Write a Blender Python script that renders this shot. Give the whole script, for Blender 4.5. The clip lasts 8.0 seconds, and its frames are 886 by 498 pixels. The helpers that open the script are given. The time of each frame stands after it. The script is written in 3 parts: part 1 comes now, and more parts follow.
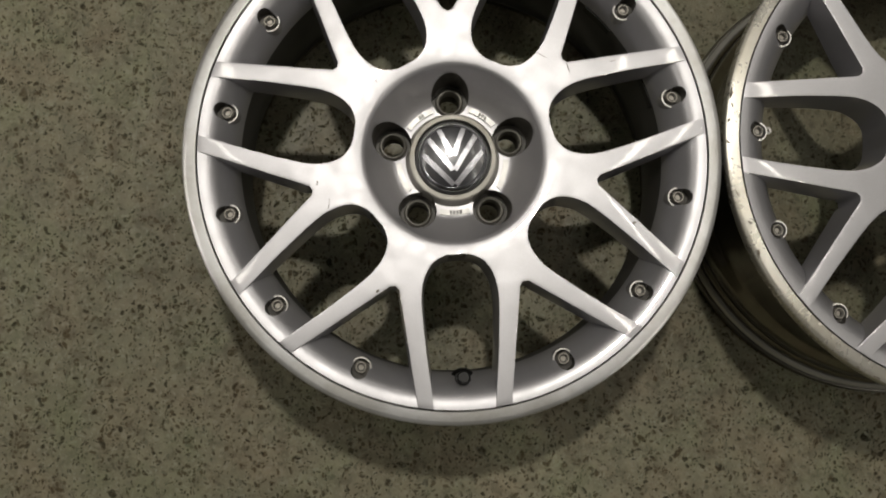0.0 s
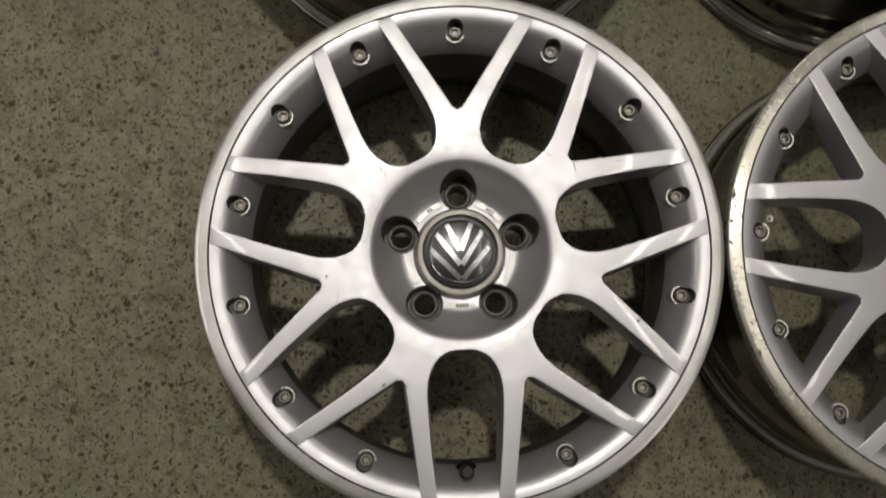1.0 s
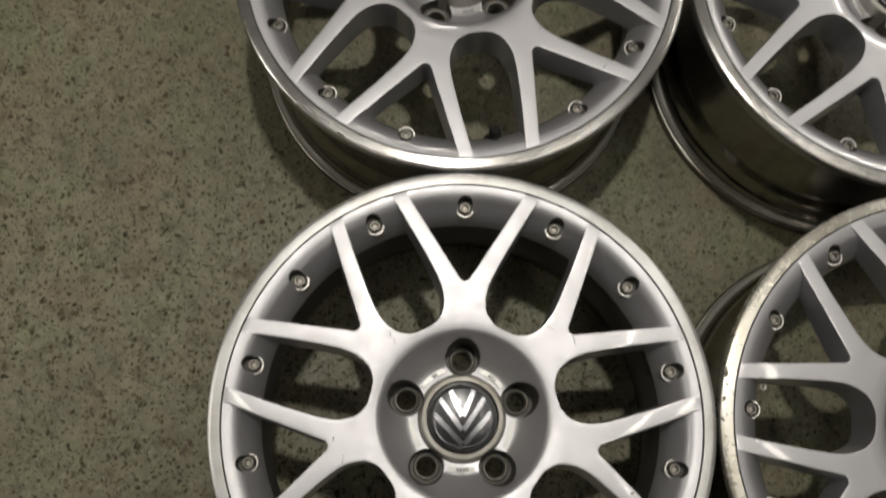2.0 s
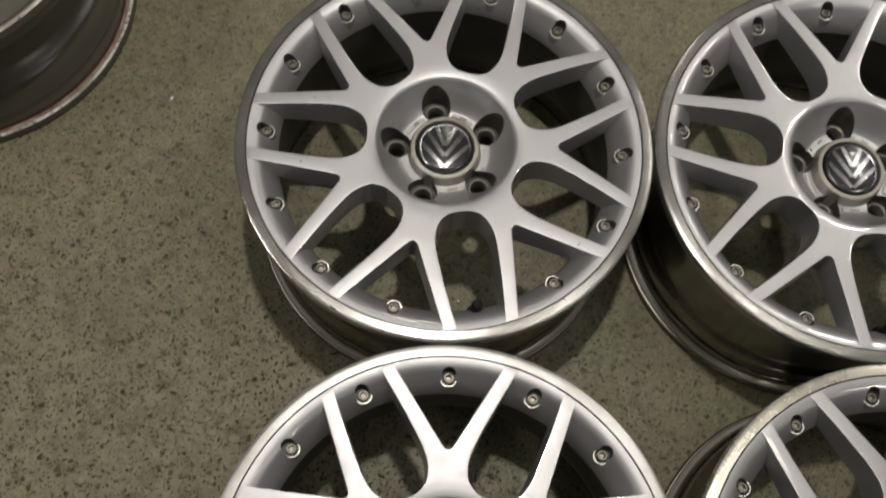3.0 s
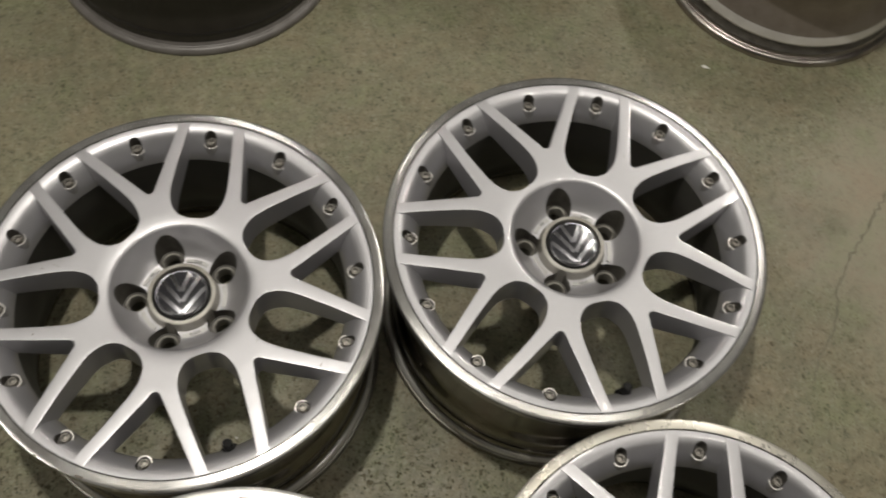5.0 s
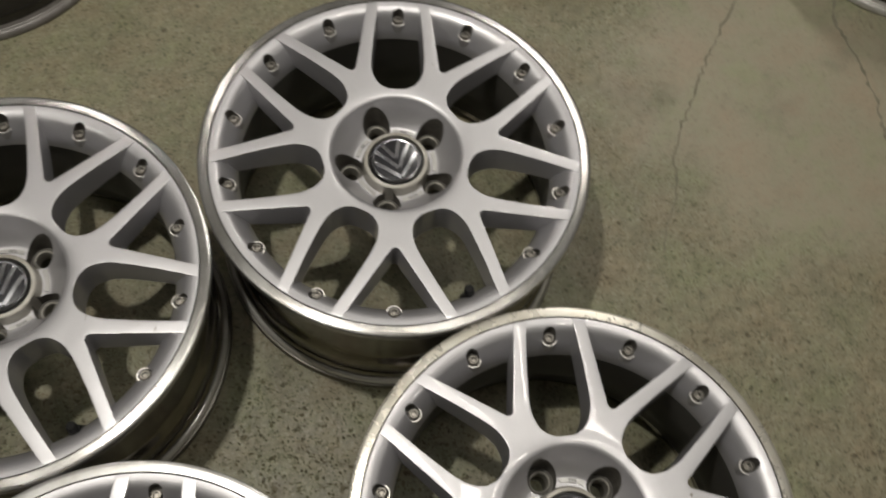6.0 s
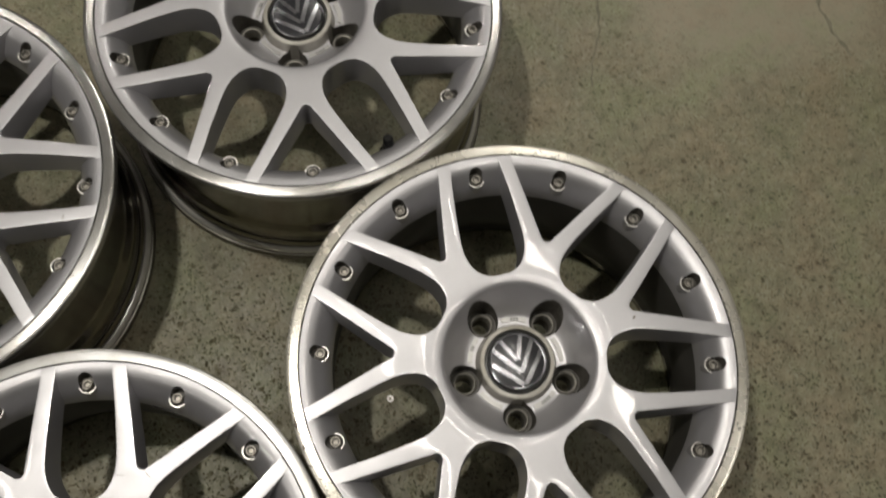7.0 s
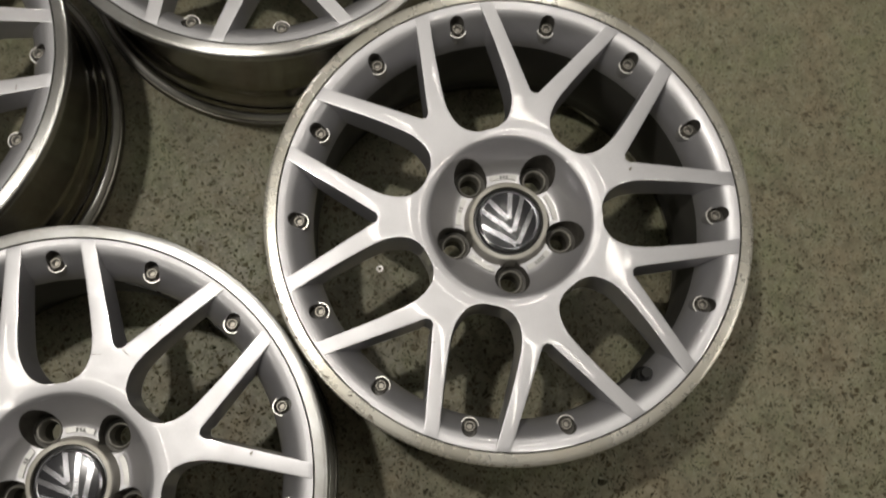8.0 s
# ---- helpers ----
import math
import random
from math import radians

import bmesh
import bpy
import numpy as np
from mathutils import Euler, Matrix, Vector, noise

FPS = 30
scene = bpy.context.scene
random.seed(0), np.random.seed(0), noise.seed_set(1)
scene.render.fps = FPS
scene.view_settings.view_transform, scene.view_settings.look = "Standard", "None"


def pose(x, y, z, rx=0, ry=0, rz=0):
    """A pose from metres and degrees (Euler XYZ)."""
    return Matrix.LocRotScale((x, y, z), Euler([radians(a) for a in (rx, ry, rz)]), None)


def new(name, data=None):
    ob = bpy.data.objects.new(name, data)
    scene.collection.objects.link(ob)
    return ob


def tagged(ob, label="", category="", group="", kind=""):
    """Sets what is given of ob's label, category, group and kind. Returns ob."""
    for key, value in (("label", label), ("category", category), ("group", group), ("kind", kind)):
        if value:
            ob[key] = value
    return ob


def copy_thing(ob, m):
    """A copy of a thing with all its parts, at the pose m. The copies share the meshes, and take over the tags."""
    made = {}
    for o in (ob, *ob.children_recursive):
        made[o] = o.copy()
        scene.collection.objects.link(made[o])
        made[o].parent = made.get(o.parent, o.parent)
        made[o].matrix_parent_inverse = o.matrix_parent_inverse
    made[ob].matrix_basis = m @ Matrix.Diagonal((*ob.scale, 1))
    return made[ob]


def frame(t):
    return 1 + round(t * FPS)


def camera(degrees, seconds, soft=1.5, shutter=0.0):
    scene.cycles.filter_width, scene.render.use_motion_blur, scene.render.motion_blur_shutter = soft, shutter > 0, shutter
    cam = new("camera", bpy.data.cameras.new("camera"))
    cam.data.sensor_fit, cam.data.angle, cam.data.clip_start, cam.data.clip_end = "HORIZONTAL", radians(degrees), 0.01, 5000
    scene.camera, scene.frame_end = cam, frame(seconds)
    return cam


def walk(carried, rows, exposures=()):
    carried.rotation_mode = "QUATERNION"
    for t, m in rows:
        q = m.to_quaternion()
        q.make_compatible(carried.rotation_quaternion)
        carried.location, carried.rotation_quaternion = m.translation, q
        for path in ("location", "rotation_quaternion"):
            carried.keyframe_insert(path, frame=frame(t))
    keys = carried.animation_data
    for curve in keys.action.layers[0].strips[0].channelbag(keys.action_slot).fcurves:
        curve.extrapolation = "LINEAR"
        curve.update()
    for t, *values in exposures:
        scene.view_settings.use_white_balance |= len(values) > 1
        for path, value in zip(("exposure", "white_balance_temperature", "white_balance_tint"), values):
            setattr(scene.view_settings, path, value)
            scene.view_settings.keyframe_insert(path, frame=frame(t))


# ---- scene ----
cam = camera(49.17, 8.0, soft=1.9, shutter=0.4)
ROWS = [
    (0, -0.0441, -0.1638, 1.0969, 5.12, -1.63, -3.25),
    (0.5, -0.0420, -0.1367, 1.1040, 5.51, -1.62, -3.03),
    (1, -0.0481, -0.1073, 1.1166, 6.98, -1.72, -2.26),
    (1.5, -0.0471, -0.0787, 1.1376, 9.54, -1.55, -1.13),
    (2, -0.0503, -0.0600, 1.1726, 13.41, -1.83, -0.02),
    (2.2, -0.0561, -0.0481, 1.1895, 14.76, -2.13, 0.20),
    (3.3, -0.0481, -0.0050, 1.2714, 21.38, -2.95, -0.05),
    (3.5, -0.0381, -0.0050, 1.2788, 22.60, -3.04, -0.46),
    (4, 0.0154, -0.0023, 1.3010, 24.78, -3.07, -2.53),
    (4.5, 0.0809, -0.0055, 1.3078, 26.04, -3.70, -6.55),
    (4.7, 0.1007, -0.0087, 1.3069, 26.22, -4.08, -8.58),
    (5.8, 0.2109, -0.0661, 1.2912, 25.33, -4.17, -21.71),
    (6, 0.2296, -0.0775, 1.2833, 24.46, -4.00, -24.06),
    (6.5, 0.2497, -0.1074, 1.2555, 21.93, -3.87, -28.64),
    (7, 0.2561, -0.1335, 1.2257, 18.96, -3.52, -31.22),
    (7.5, 0.2623, -0.1473, 1.1932, 15.47, -3.05, -32.67),
    (8, 0.2696, -0.1552, 1.1622, 12.41, -2.63, -33.54),
]
EXPOSURES = [(0.0, -0.40), (1.0, -0.41), (2.0, -0.38), (3.5, -0.15), (4.5, 0.03), (6.5, -0.06), (8.0, -0.20)]
walk(cam, [(t, pose(x, y, z, rx, ry, rz)) for t, x, y, z, rx, ry, rz in ROWS], EXPOSURES)

# ---- light and room ----
world = bpy.data.worlds.new("world")
scene.world = world
world.use_nodes = True
world.node_tree.nodes["Background"].inputs[0].default_value = (0.9, 0.95, 1.0, 1)
world.node_tree.nodes["Background"].inputs[1].default_value = 0.012


def area_lamp(name, at, size_x, size_y, watts, tint):
    data = bpy.data.lights.new(name, "AREA")
    data.shape, data.size, data.size_y, data.energy, data.color = "RECTANGLE", size_x, size_y, watts, tint
    ob = new(name, data)
    ob.location = at
    return ob


LAMP_AT = (0.0, 0.60, 2.69)
LAMP_WATTS, TUBE_WATTS = 31.0, 5.5
CEILING_Z = 2.76
WARM = (1.0, 0.950, 0.850)
# all unseen; the tubes at x -2.3, 0.25 and 2.3 are added fill
TUBES = [(-2.3, 0.2, 4.0), (-0.66, 0.35, 0.45), (0.70, 0.30, 0.60), (0.93, 0.30, 0.50), (1.22, 0.30, 0.55), (2.1, 1.9, 4.3), (2.3, -1.6, 3.0), (0.25, 2.9, 1.5)]
area_lamp("downlight_light", (LAMP_AT[0], LAMP_AT[1], LAMP_AT[2] - 0.004), 0.10, 0.10, LAMP_WATTS, WARM).data.shape = "DISK"
for x, y, share in TUBES:
    area_lamp("tube_light", (x, y, CEILING_Z - 0.095), 0.036, 1.2, TUBE_WATTS * share, WARM)


# ---- materials ----
def material(name, base, rough=0.5, metal=0.0, coat=0.0):
    m = bpy.data.materials.new(name)
    m.use_nodes = True
    b = m.node_tree.nodes["Principled BSDF"]
    b.inputs["Base Color"].default_value = (*base, 1)
    b.inputs["Roughness"].default_value = rough
    b.inputs["Metallic"].default_value = metal
    b.inputs["Coat Weight"].default_value = coat
    b.inputs["Coat Roughness"].default_value = 0.045
    return m


class Nodes:
    """Short hand for building a node material."""

    def __init__(self, m):
        self.t = m.node_tree
        self.b = self.t.nodes["Principled BSDF"]
        self.co = self.t.nodes.new("ShaderNodeTexCoord")

    def add(self, kind, **values):
        n = self.t.nodes.new(kind)
        for key, value in values.items():
            n.inputs[key].default_value = value
        return n

    def link(self, a, b):
        self.t.links.new(a, b)

    def noise(self, scale, detail=3.0, rough=0.5, where="Object"):
        n = self.add("ShaderNodeTexNoise", Scale=scale, Detail=detail, Roughness=rough)
        self.link(self.co.outputs[where], n.inputs["Vector"])
        return n.outputs["Fac"]

    def voronoi(self, scale, feature="F1", randomness=1.0, where="Object"):
        n = self.add("ShaderNodeTexVoronoi", Scale=scale, Randomness=randomness)
        n.feature = feature
        self.link(self.co.outputs[where], n.inputs["Vector"])
        return n

    def ramp(self, fac, *stops):
        n = self.t.nodes.new("ShaderNodeValToRGB")
        e = n.color_ramp.elements
        while len(e) < len(stops):
            e.new(0.5)
        for el, (p, c) in zip(e, stops):
            el.position = p
            el.color = (c, c, c, 1) if isinstance(c, (int, float)) else (*c, 1)
        self.link(fac, n.inputs[0])
        return n.outputs[0]

    def mix(self, fac, a, b, kind="MIX"):
        n = self.t.nodes.new("ShaderNodeMix")
        n.data_type, n.blend_type = "RGBA", kind
        for socket, value in ((n.inputs[0], fac), (n.inputs[6], a), (n.inputs[7], b)):
            if isinstance(value, (int, float)):
                socket.default_value = value if socket == n.inputs[0] else (value, value, value, 1)
            elif isinstance(value, tuple):
                socket.default_value = (*value, 1)
            else:
                self.link(value, socket)
        return n.outputs[2]

    def bump(self, height, strength, distance):
        n = self.add("ShaderNodeBump", Strength=strength, Distance=distance)
        self.link(height, n.inputs["Height"])
        self.link(n.outputs["Normal"], self.b.inputs["Normal"])
        return n


def silver_paint():
    m = material("silver_paint", (0.52, 0.515, 0.55), 0.42, 0.75, 1.0)
    n = Nodes(m)
    flake = n.voronoi(1500.0)
    tone = n.ramp(flake.outputs["Color"], (0.0, 0.92), (1.0, 1.0))
    dust = n.ramp(n.noise(9.0, 4.0, 0.6), (0.35, (0.468, 0.462, 0.485)), (0.7, (0.520, 0.514, 0.540)))
    n.link(n.mix(1.0, dust, tone, "MULTIPLY"), n.b.inputs["Base Color"])
    n.link(n.ramp(n.noise(60.0, 4.0), (0.3, 0.40), (0.7, 0.47)), n.b.inputs["Roughness"])
    n.bump(n.noise(900.0, 2.0), 0.02, 0.0004)
    return m


def machined(name, low, high, r0, r1, grain=70.0, relief=0.012, lathe=0.0):
    """Bare machined aluminium, a little stained; lathe: how strongly its turning marks draw out the gloss."""
    m = material(name, high, 0.3, 1.0)
    n = Nodes(m)
    n.link(n.ramp(n.noise(14.0, 5.0, 0.65), (0.38, low), (0.62, high)), n.b.inputs["Base Color"])
    n.link(n.ramp(n.noise(grain, 5.0, 0.7), (0.3, r0), (0.75, r1)), n.b.inputs["Roughness"])
    if relief:
        n.bump(n.noise(420.0, 3.0), relief, 0.0002)
    if lathe:
        around = n.add("ShaderNodeTangent")
        around.direction_type, around.axis = "RADIAL", "Z"
        n.link(around.outputs[0], n.b.inputs["Tangent"])
        n.b.inputs["Anisotropic"].default_value = lathe
        n.b.inputs["Anisotropic Rotation"].default_value = 0.25
    return m


def floor_material():
    """Ground concrete with dark and pale aggregate chips, worn and stained."""
    m = material("ground_concrete", (0.2, 0.2, 0.16), 0.42)
    n = Nodes(m)
    big = n.noise(1.7, 4.0, 0.55)
    fine = n.noise(55.0, 5.0, 0.7)
    base = n.mix(n.ramp(big, (0.35, 0.0), (0.65, 1.0)), (0.196, 0.188, 0.119), (0.248, 0.232, 0.152))
    base = n.mix(n.ramp(fine, (0.38, 0.0), (0.68, 0.6)), base, (0.108, 0.102, 0.068))
    warp = n.add("ShaderNodeTexNoise", Scale=60.0, Detail=2.0)
    n.link(n.co.outputs["Object"], warp.inputs["Vector"])
    shifted = n.add("ShaderNodeVectorMath")
    shifted.operation = "MULTIPLY_ADD"
    n.link(warp.outputs["Color"], shifted.inputs[0])
    shifted.inputs[1].default_value = (0.016, 0.016, 0.0)
    n.link(n.co.outputs["Object"], shifted.inputs[2])
    patch = n.add("ShaderNodeVectorMath")
    patch.operation = "DISTANCE"
    n.link(n.co.outputs["Object"], patch.inputs[0])
    patch.inputs[1].default_value = (1.20, 0.44, 0.0)
    wobble = n.add("ShaderNodeMath")
    wobble.operation = "MULTIPLY_ADD"
    n.link(n.noise(6.0, 4.0, 0.6), wobble.inputs[0])
    wobble.inputs[1].default_value = 0.34
    n.link(patch.outputs["Value"], wobble.inputs[2])
    worn = n.ramp(wobble.outputs[0], (0.38, 1.0), (0.52, 0.0))
    base = n.mix(n.mix(1.0, worn, 0.75, "MULTIPLY"), base, (0.285, 0.256, 0.190))
    keep = n.ramp(wobble.outputs[0], (0.38, 0.25), (0.52, 1.0))
    across = n.add("ShaderNodeSeparateXYZ")
    n.link(n.co.outputs["Object"], across.inputs[0])
    far = n.add("ShaderNodeMath")
    far.operation = "MULTIPLY_ADD"
    n.link(n.noise(2.5, 3.0), far.inputs[0])
    far.inputs[1].default_value = 0.5
    slant = n.add("ShaderNodeMath")
    slant.operation = "MULTIPLY_ADD"
    n.link(across.outputs[0], slant.inputs[0])
    slant.inputs[1].default_value = 0.6
    n.link(across.outputs[1], slant.inputs[2])
    n.link(slant.outputs[0], far.inputs[2])
    keep = n.mix(1.0, keep, n.ramp(far.outputs[0], (0.25, 1.0), (0.95, 0.50)), "MULTIPLY")
    pits = None
    for scale, edge, share, depth in ((66.0, 0.27, 0.09, 0.88), (108.0, 0.34, 0.23, 0.88), (180.0, 0.40, 0.33, 0.82), (310.0, 0.46, 0.43, 0.76)):
        v = n.voronoi(scale)
        n.link(shifted.outputs[0], v.inputs["Vector"])
        inside = n.ramp(v.outputs["Distance"], (edge - 0.09, 1.0), (edge + 0.06, 0.0))
        sep = n.t.nodes.new("ShaderNodeSeparateColor")
        n.link(v.outputs["Color"], sep.inputs[0])
        dark = n.ramp(sep.outputs[0], (share, 1.0), (share + 0.02, 0.0))
        pale = n.ramp(sep.outputs[1], (0.66, 0.0), (0.68, 1.0))
        stone = n.mix(sep.outputs[2], (0.017, 0.015, 0.009), (0.066, 0.051, 0.028))
        ragged = n.ramp(n.noise(scale * 5.0, 3.0, 0.7), (0.30, 0.5), (0.52, 1.0))
        mask = n.mix(1.0, n.mix(1.0, n.mix(1.0, n.mix(1.0, inside, dark, "MULTIPLY"), keep, "MULTIPLY"), depth, "MULTIPLY"), ragged, "MULTIPLY")
        base = n.mix(mask, base, stone)
        pits = mask if pits is None else n.mix(1.0, pits, mask, "LIGHTEN")
        base = n.mix(n.mix(1.0, n.mix(1.0, inside, pale, "MULTIPLY"), 0.45, "MULTIPLY"), base, (0.262, 0.256, 0.186))
    smudge = n.ramp(n.noise(34.0, 6.0, 0.72), (0.50, 0.0), (0.62, 0.55))
    base = n.mix(n.mix(1.0, smudge, keep, "MULTIPLY"), base, (0.088, 0.072, 0.040))
    crumbs = n.ramp(n.noise(240.0, 4.0, 0.75), (0.60, 0.0), (0.68, 0.5))
    base = n.mix(crumbs, base, (0.285, 0.272, 0.190))
    spot = n.add("ShaderNodeVectorMath")
    spot.operation = "DISTANCE"
    n.link(shifted.outputs[0], spot.inputs[0])
    spot.inputs[1].default_value = (0.790, 0.856, 0.0)
    base = n.mix(n.ramp(spot.outputs["Value"], (0.018, 0.45), (0.045, 0.0)), base, (0.115, 0.112, 0.075))
    hue = n.noise(11.0, 4.0, 0.65)
    base = n.mix(n.ramp(hue, (0.48, 0.0), (0.66, 0.9)), base, n.mix(1.0, base, (1.05, 0.955, 0.95), "MULTIPLY"))
    base = n.mix(n.ramp(hue, (0.32, 0.9), (0.48, 0.0)), base, n.mix(1.0, base, (0.93, 1.02, 0.90), "MULTIPLY"))
    stain = n.ramp(n.noise(5.0, 5.0, 0.6), (0.56, 0.0), (0.74, 0.5))
    base = n.mix(stain, base, (0.108, 0.099, 0.072))
    n.link(base, n.b.inputs["Base Color"])
    worn_gloss = n.ramp(n.noise(23.0, 5.0, 0.6), (0.3, 0.38), (0.7, 0.56))
    n.link(n.mix(pits, worn_gloss, 0.85), n.b.inputs["Roughness"])
    n.link(n.ramp(pits, (0.0, 0.42), (1.0, 0.08)), n.b.inputs["Specular IOR Level"])
    relief = n.mix(1.0, n.ramp(pits, (0.0, 1.0), (1.0, 0.0)), n.ramp(n.noise(300.0, 4.0, 0.6), (0.2, 0.6), (0.8, 1.0)), "MULTIPLY")
    n.bump(relief, 0.35, 0.0012)
    return m


def plain_wall(name, a, b, scale=4.0, rough=0.7):
    m = material(name, a, rough)
    n = Nodes(m)
    n.link(n.ramp(n.noise(scale, 5.0, 0.6), (0.35, a), (0.7, b)), n.b.inputs["Base Color"])
    n.bump(n.noise(scale * 30.0, 3.0), 0.1, 0.002)
    return m


def glowing(name, tint, strength):
    m = material(name, tint, 0.4)
    b = m.node_tree.nodes["Principled BSDF"]
    b.inputs["Emission Color"].default_value = (*tint, 1)
    b.inputs["Emission Strength"].default_value = strength
    return m


PAINT = silver_paint()
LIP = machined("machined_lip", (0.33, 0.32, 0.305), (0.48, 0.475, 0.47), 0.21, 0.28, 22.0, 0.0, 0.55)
# brighter copy of LIP: light on the front lip put into the colour
LITLIP = machined("lit_satin_lip", (0.44, 0.43, 0.41), (0.60, 0.60, 0.605), 0.29, 0.36, 22.0, 0.0, 0.45)
AGEDLIP = machined("yellowed_lip", (0.52, 0.49, 0.42), (0.61, 0.59, 0.54), 0.24, 0.33, 22.0, 0.0, 0.55)
for lip_metal, share in ((LIP, 0.80), (LITLIP, 0.70), (AGEDLIP, 0.65)):
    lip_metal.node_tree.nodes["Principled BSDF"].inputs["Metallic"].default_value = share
BARREL = machined("bare_barrel", (0.19, 0.174, 0.150), (0.28, 0.263, 0.234), 0.14, 0.22, lathe=0.6)
PAD = machined("machined_pad", (0.28, 0.275, 0.262), (0.40, 0.395, 0.39), 0.36, 0.5)
STEEL = machined("bolt_steel", (0.26, 0.24, 0.21), (0.42, 0.40, 0.365), 0.40, 0.52)
STEEL.node_tree.nodes["Principled BSDF"].inputs["Metallic"].default_value = 0.7
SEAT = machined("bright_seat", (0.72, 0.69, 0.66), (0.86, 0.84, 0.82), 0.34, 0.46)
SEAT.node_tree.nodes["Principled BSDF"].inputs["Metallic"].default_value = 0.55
LUGSTEEL = machined("lug_seat_metal", (0.27, 0.255, 0.225), (0.42, 0.405, 0.375), 0.45, 0.58)
LUGSTEEL.node_tree.nodes["Principled BSDF"].inputs["Metallic"].default_value = 0.6
TARNISH = machined("tarnished_flange", (0.16, 0.15, 0.13), (0.26, 0.25, 0.225), 0.34, 0.46)
# far brighter than the barrel: the ridge's highlight put into its colour
RIDGE_GLINT = machined("ridge_highlight", (0.60, 0.585, 0.55), (0.78, 0.765, 0.73), 0.18, 0.28, lathe=0.6)
RIDGE_GLINT.node_tree.nodes["Principled BSDF"].inputs["Metallic"].default_value = 0.6
CHROME = material("chrome", (0.36, 0.36, 0.39), 0.25, 1.0)
BLACK = material("black_plastic", (0.012, 0.012, 0.013), 0.28)
GREYFIELD = material("dark_grey_enamel", (0.034, 0.034, 0.039), 0.24, 0.3, 0.4)
RUBBER = material("black_rubber", (0.006, 0.006, 0.006), 0.45)
RUBBER.node_tree.nodes["Principled BSDF"].inputs["Specular IOR Level"].default_value = 0.2
MARK = material("cast_mark_grey", (0.16, 0.16, 0.16), 0.6)
SCUFF = plain_wall("scuffed_metal", (0.10, 0.085, 0.065), (0.26, 0.23, 0.19), 160.0, 0.75)
# dark colour that carries the shade in recesses and grooves
RECESS_SHADE = plain_wall("recess_shade", (0.048, 0.043, 0.037), (0.115, 0.107, 0.095), 60.0, 0.5)
# the barrel's inside is coloured dark for the shade below the spokes
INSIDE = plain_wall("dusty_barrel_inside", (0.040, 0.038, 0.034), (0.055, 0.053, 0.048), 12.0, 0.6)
FLOOR = floor_material()
WALL = plain_wall("painted_wall", (0.14, 0.14, 0.125), (0.18, 0.18, 0.16))
CEIL = plain_wall("grey_ceiling", (0.24, 0.236, 0.223), (0.28, 0.276, 0.263))


# ---- mesh helpers ----
def mesh_of(name, bm, mat, angle=35.0):
    me = bpy.data.meshes.new(name)
    bm.normal_update()
    bm.to_mesh(me)
    bm.free()
    return finish(me, mat, angle)


def finish(me, mat, angle=35.0):
    me.materials.clear()
    me.materials.append(mat)
    for p in me.polygons:
        p.use_smooth = True
    me.set_sharp_from_angle(angle=radians(angle))
    return me


def part(name, me, parent, at=None, label=""):
    ob = new(name, me)
    ob.parent = parent
    if at is not None:
        ob.matrix_basis = at
    return tagged(ob, label)


def thing(name, label, category, group="", kind=""):
    return tagged(new(name), label, category, group, kind)


def turned(profile, n, closed=True, solid=False):
    """A bmesh turned about z from (radius, height) pairs; solid also caps radius 0."""
    bm = bmesh.new()
    rings = []
    for r, z in profile:
        if r < 1e-6:
            rings.append([bm.verts.new((0, 0, z))] * n)
        else:
            rings.append([bm.verts.new((r * math.cos(2 * math.pi * i / n), r * math.sin(2 * math.pi * i / n), z)) for i in range(n)])
    pairs = list(zip(rings, rings[1:] + rings[:1])) if closed else list(zip(rings, rings[1:]))
    for a, b in pairs:
        for i in range(n):
            j = (i + 1) % n
            vs = []
            for v in (a[i], a[j], b[j], b[i]):
                if v not in vs:
                    vs.append(v)
            if len(vs) > 2:
                bm.faces.new(vs)
    bmesh.ops.recalc_face_normals(bm, faces=bm.faces)
    return bm


def box(sx, sy, sz, bevel=0.0):
    bm = bmesh.new()
    bmesh.ops.create_cube(bm, size=1.0, matrix=Matrix.Diagonal((sx, sy, sz, 1)))
    if bevel:
        bmesh.ops.bevel(bm, geom=bm.edges[:], offset=bevel, segments=2, affect="EDGES", profile=0.5)
    return bm


def cut(me, cutters):
    """The mesh less all the cutters, by an exact boolean."""
    a = new("cut_base", me)
    for bm in cutters[1:]:
        tmp = bpy.data.meshes.new("tmp")
        bm.to_mesh(tmp)
        bm.free()
        cutters[0].from_mesh(tmp)
        bpy.data.meshes.remove(tmp)
    tool_me = bpy.data.meshes.new("cut_tool")
    cutters[0].to_mesh(tool_me)
    cutters[0].free()
    b = new("cut_tool", tool_me)
    mod = a.modifiers.new("cut", "BOOLEAN")
    mod.operation, mod.object, mod.solver = "DIFFERENCE", b, "EXACT"
    out = bpy.data.meshes.new_from_object(a.evaluated_get(bpy.context.evaluated_depsgraph_get()))
    bpy.data.objects.remove(a)
    bpy.data.objects.remove(b)
    return out


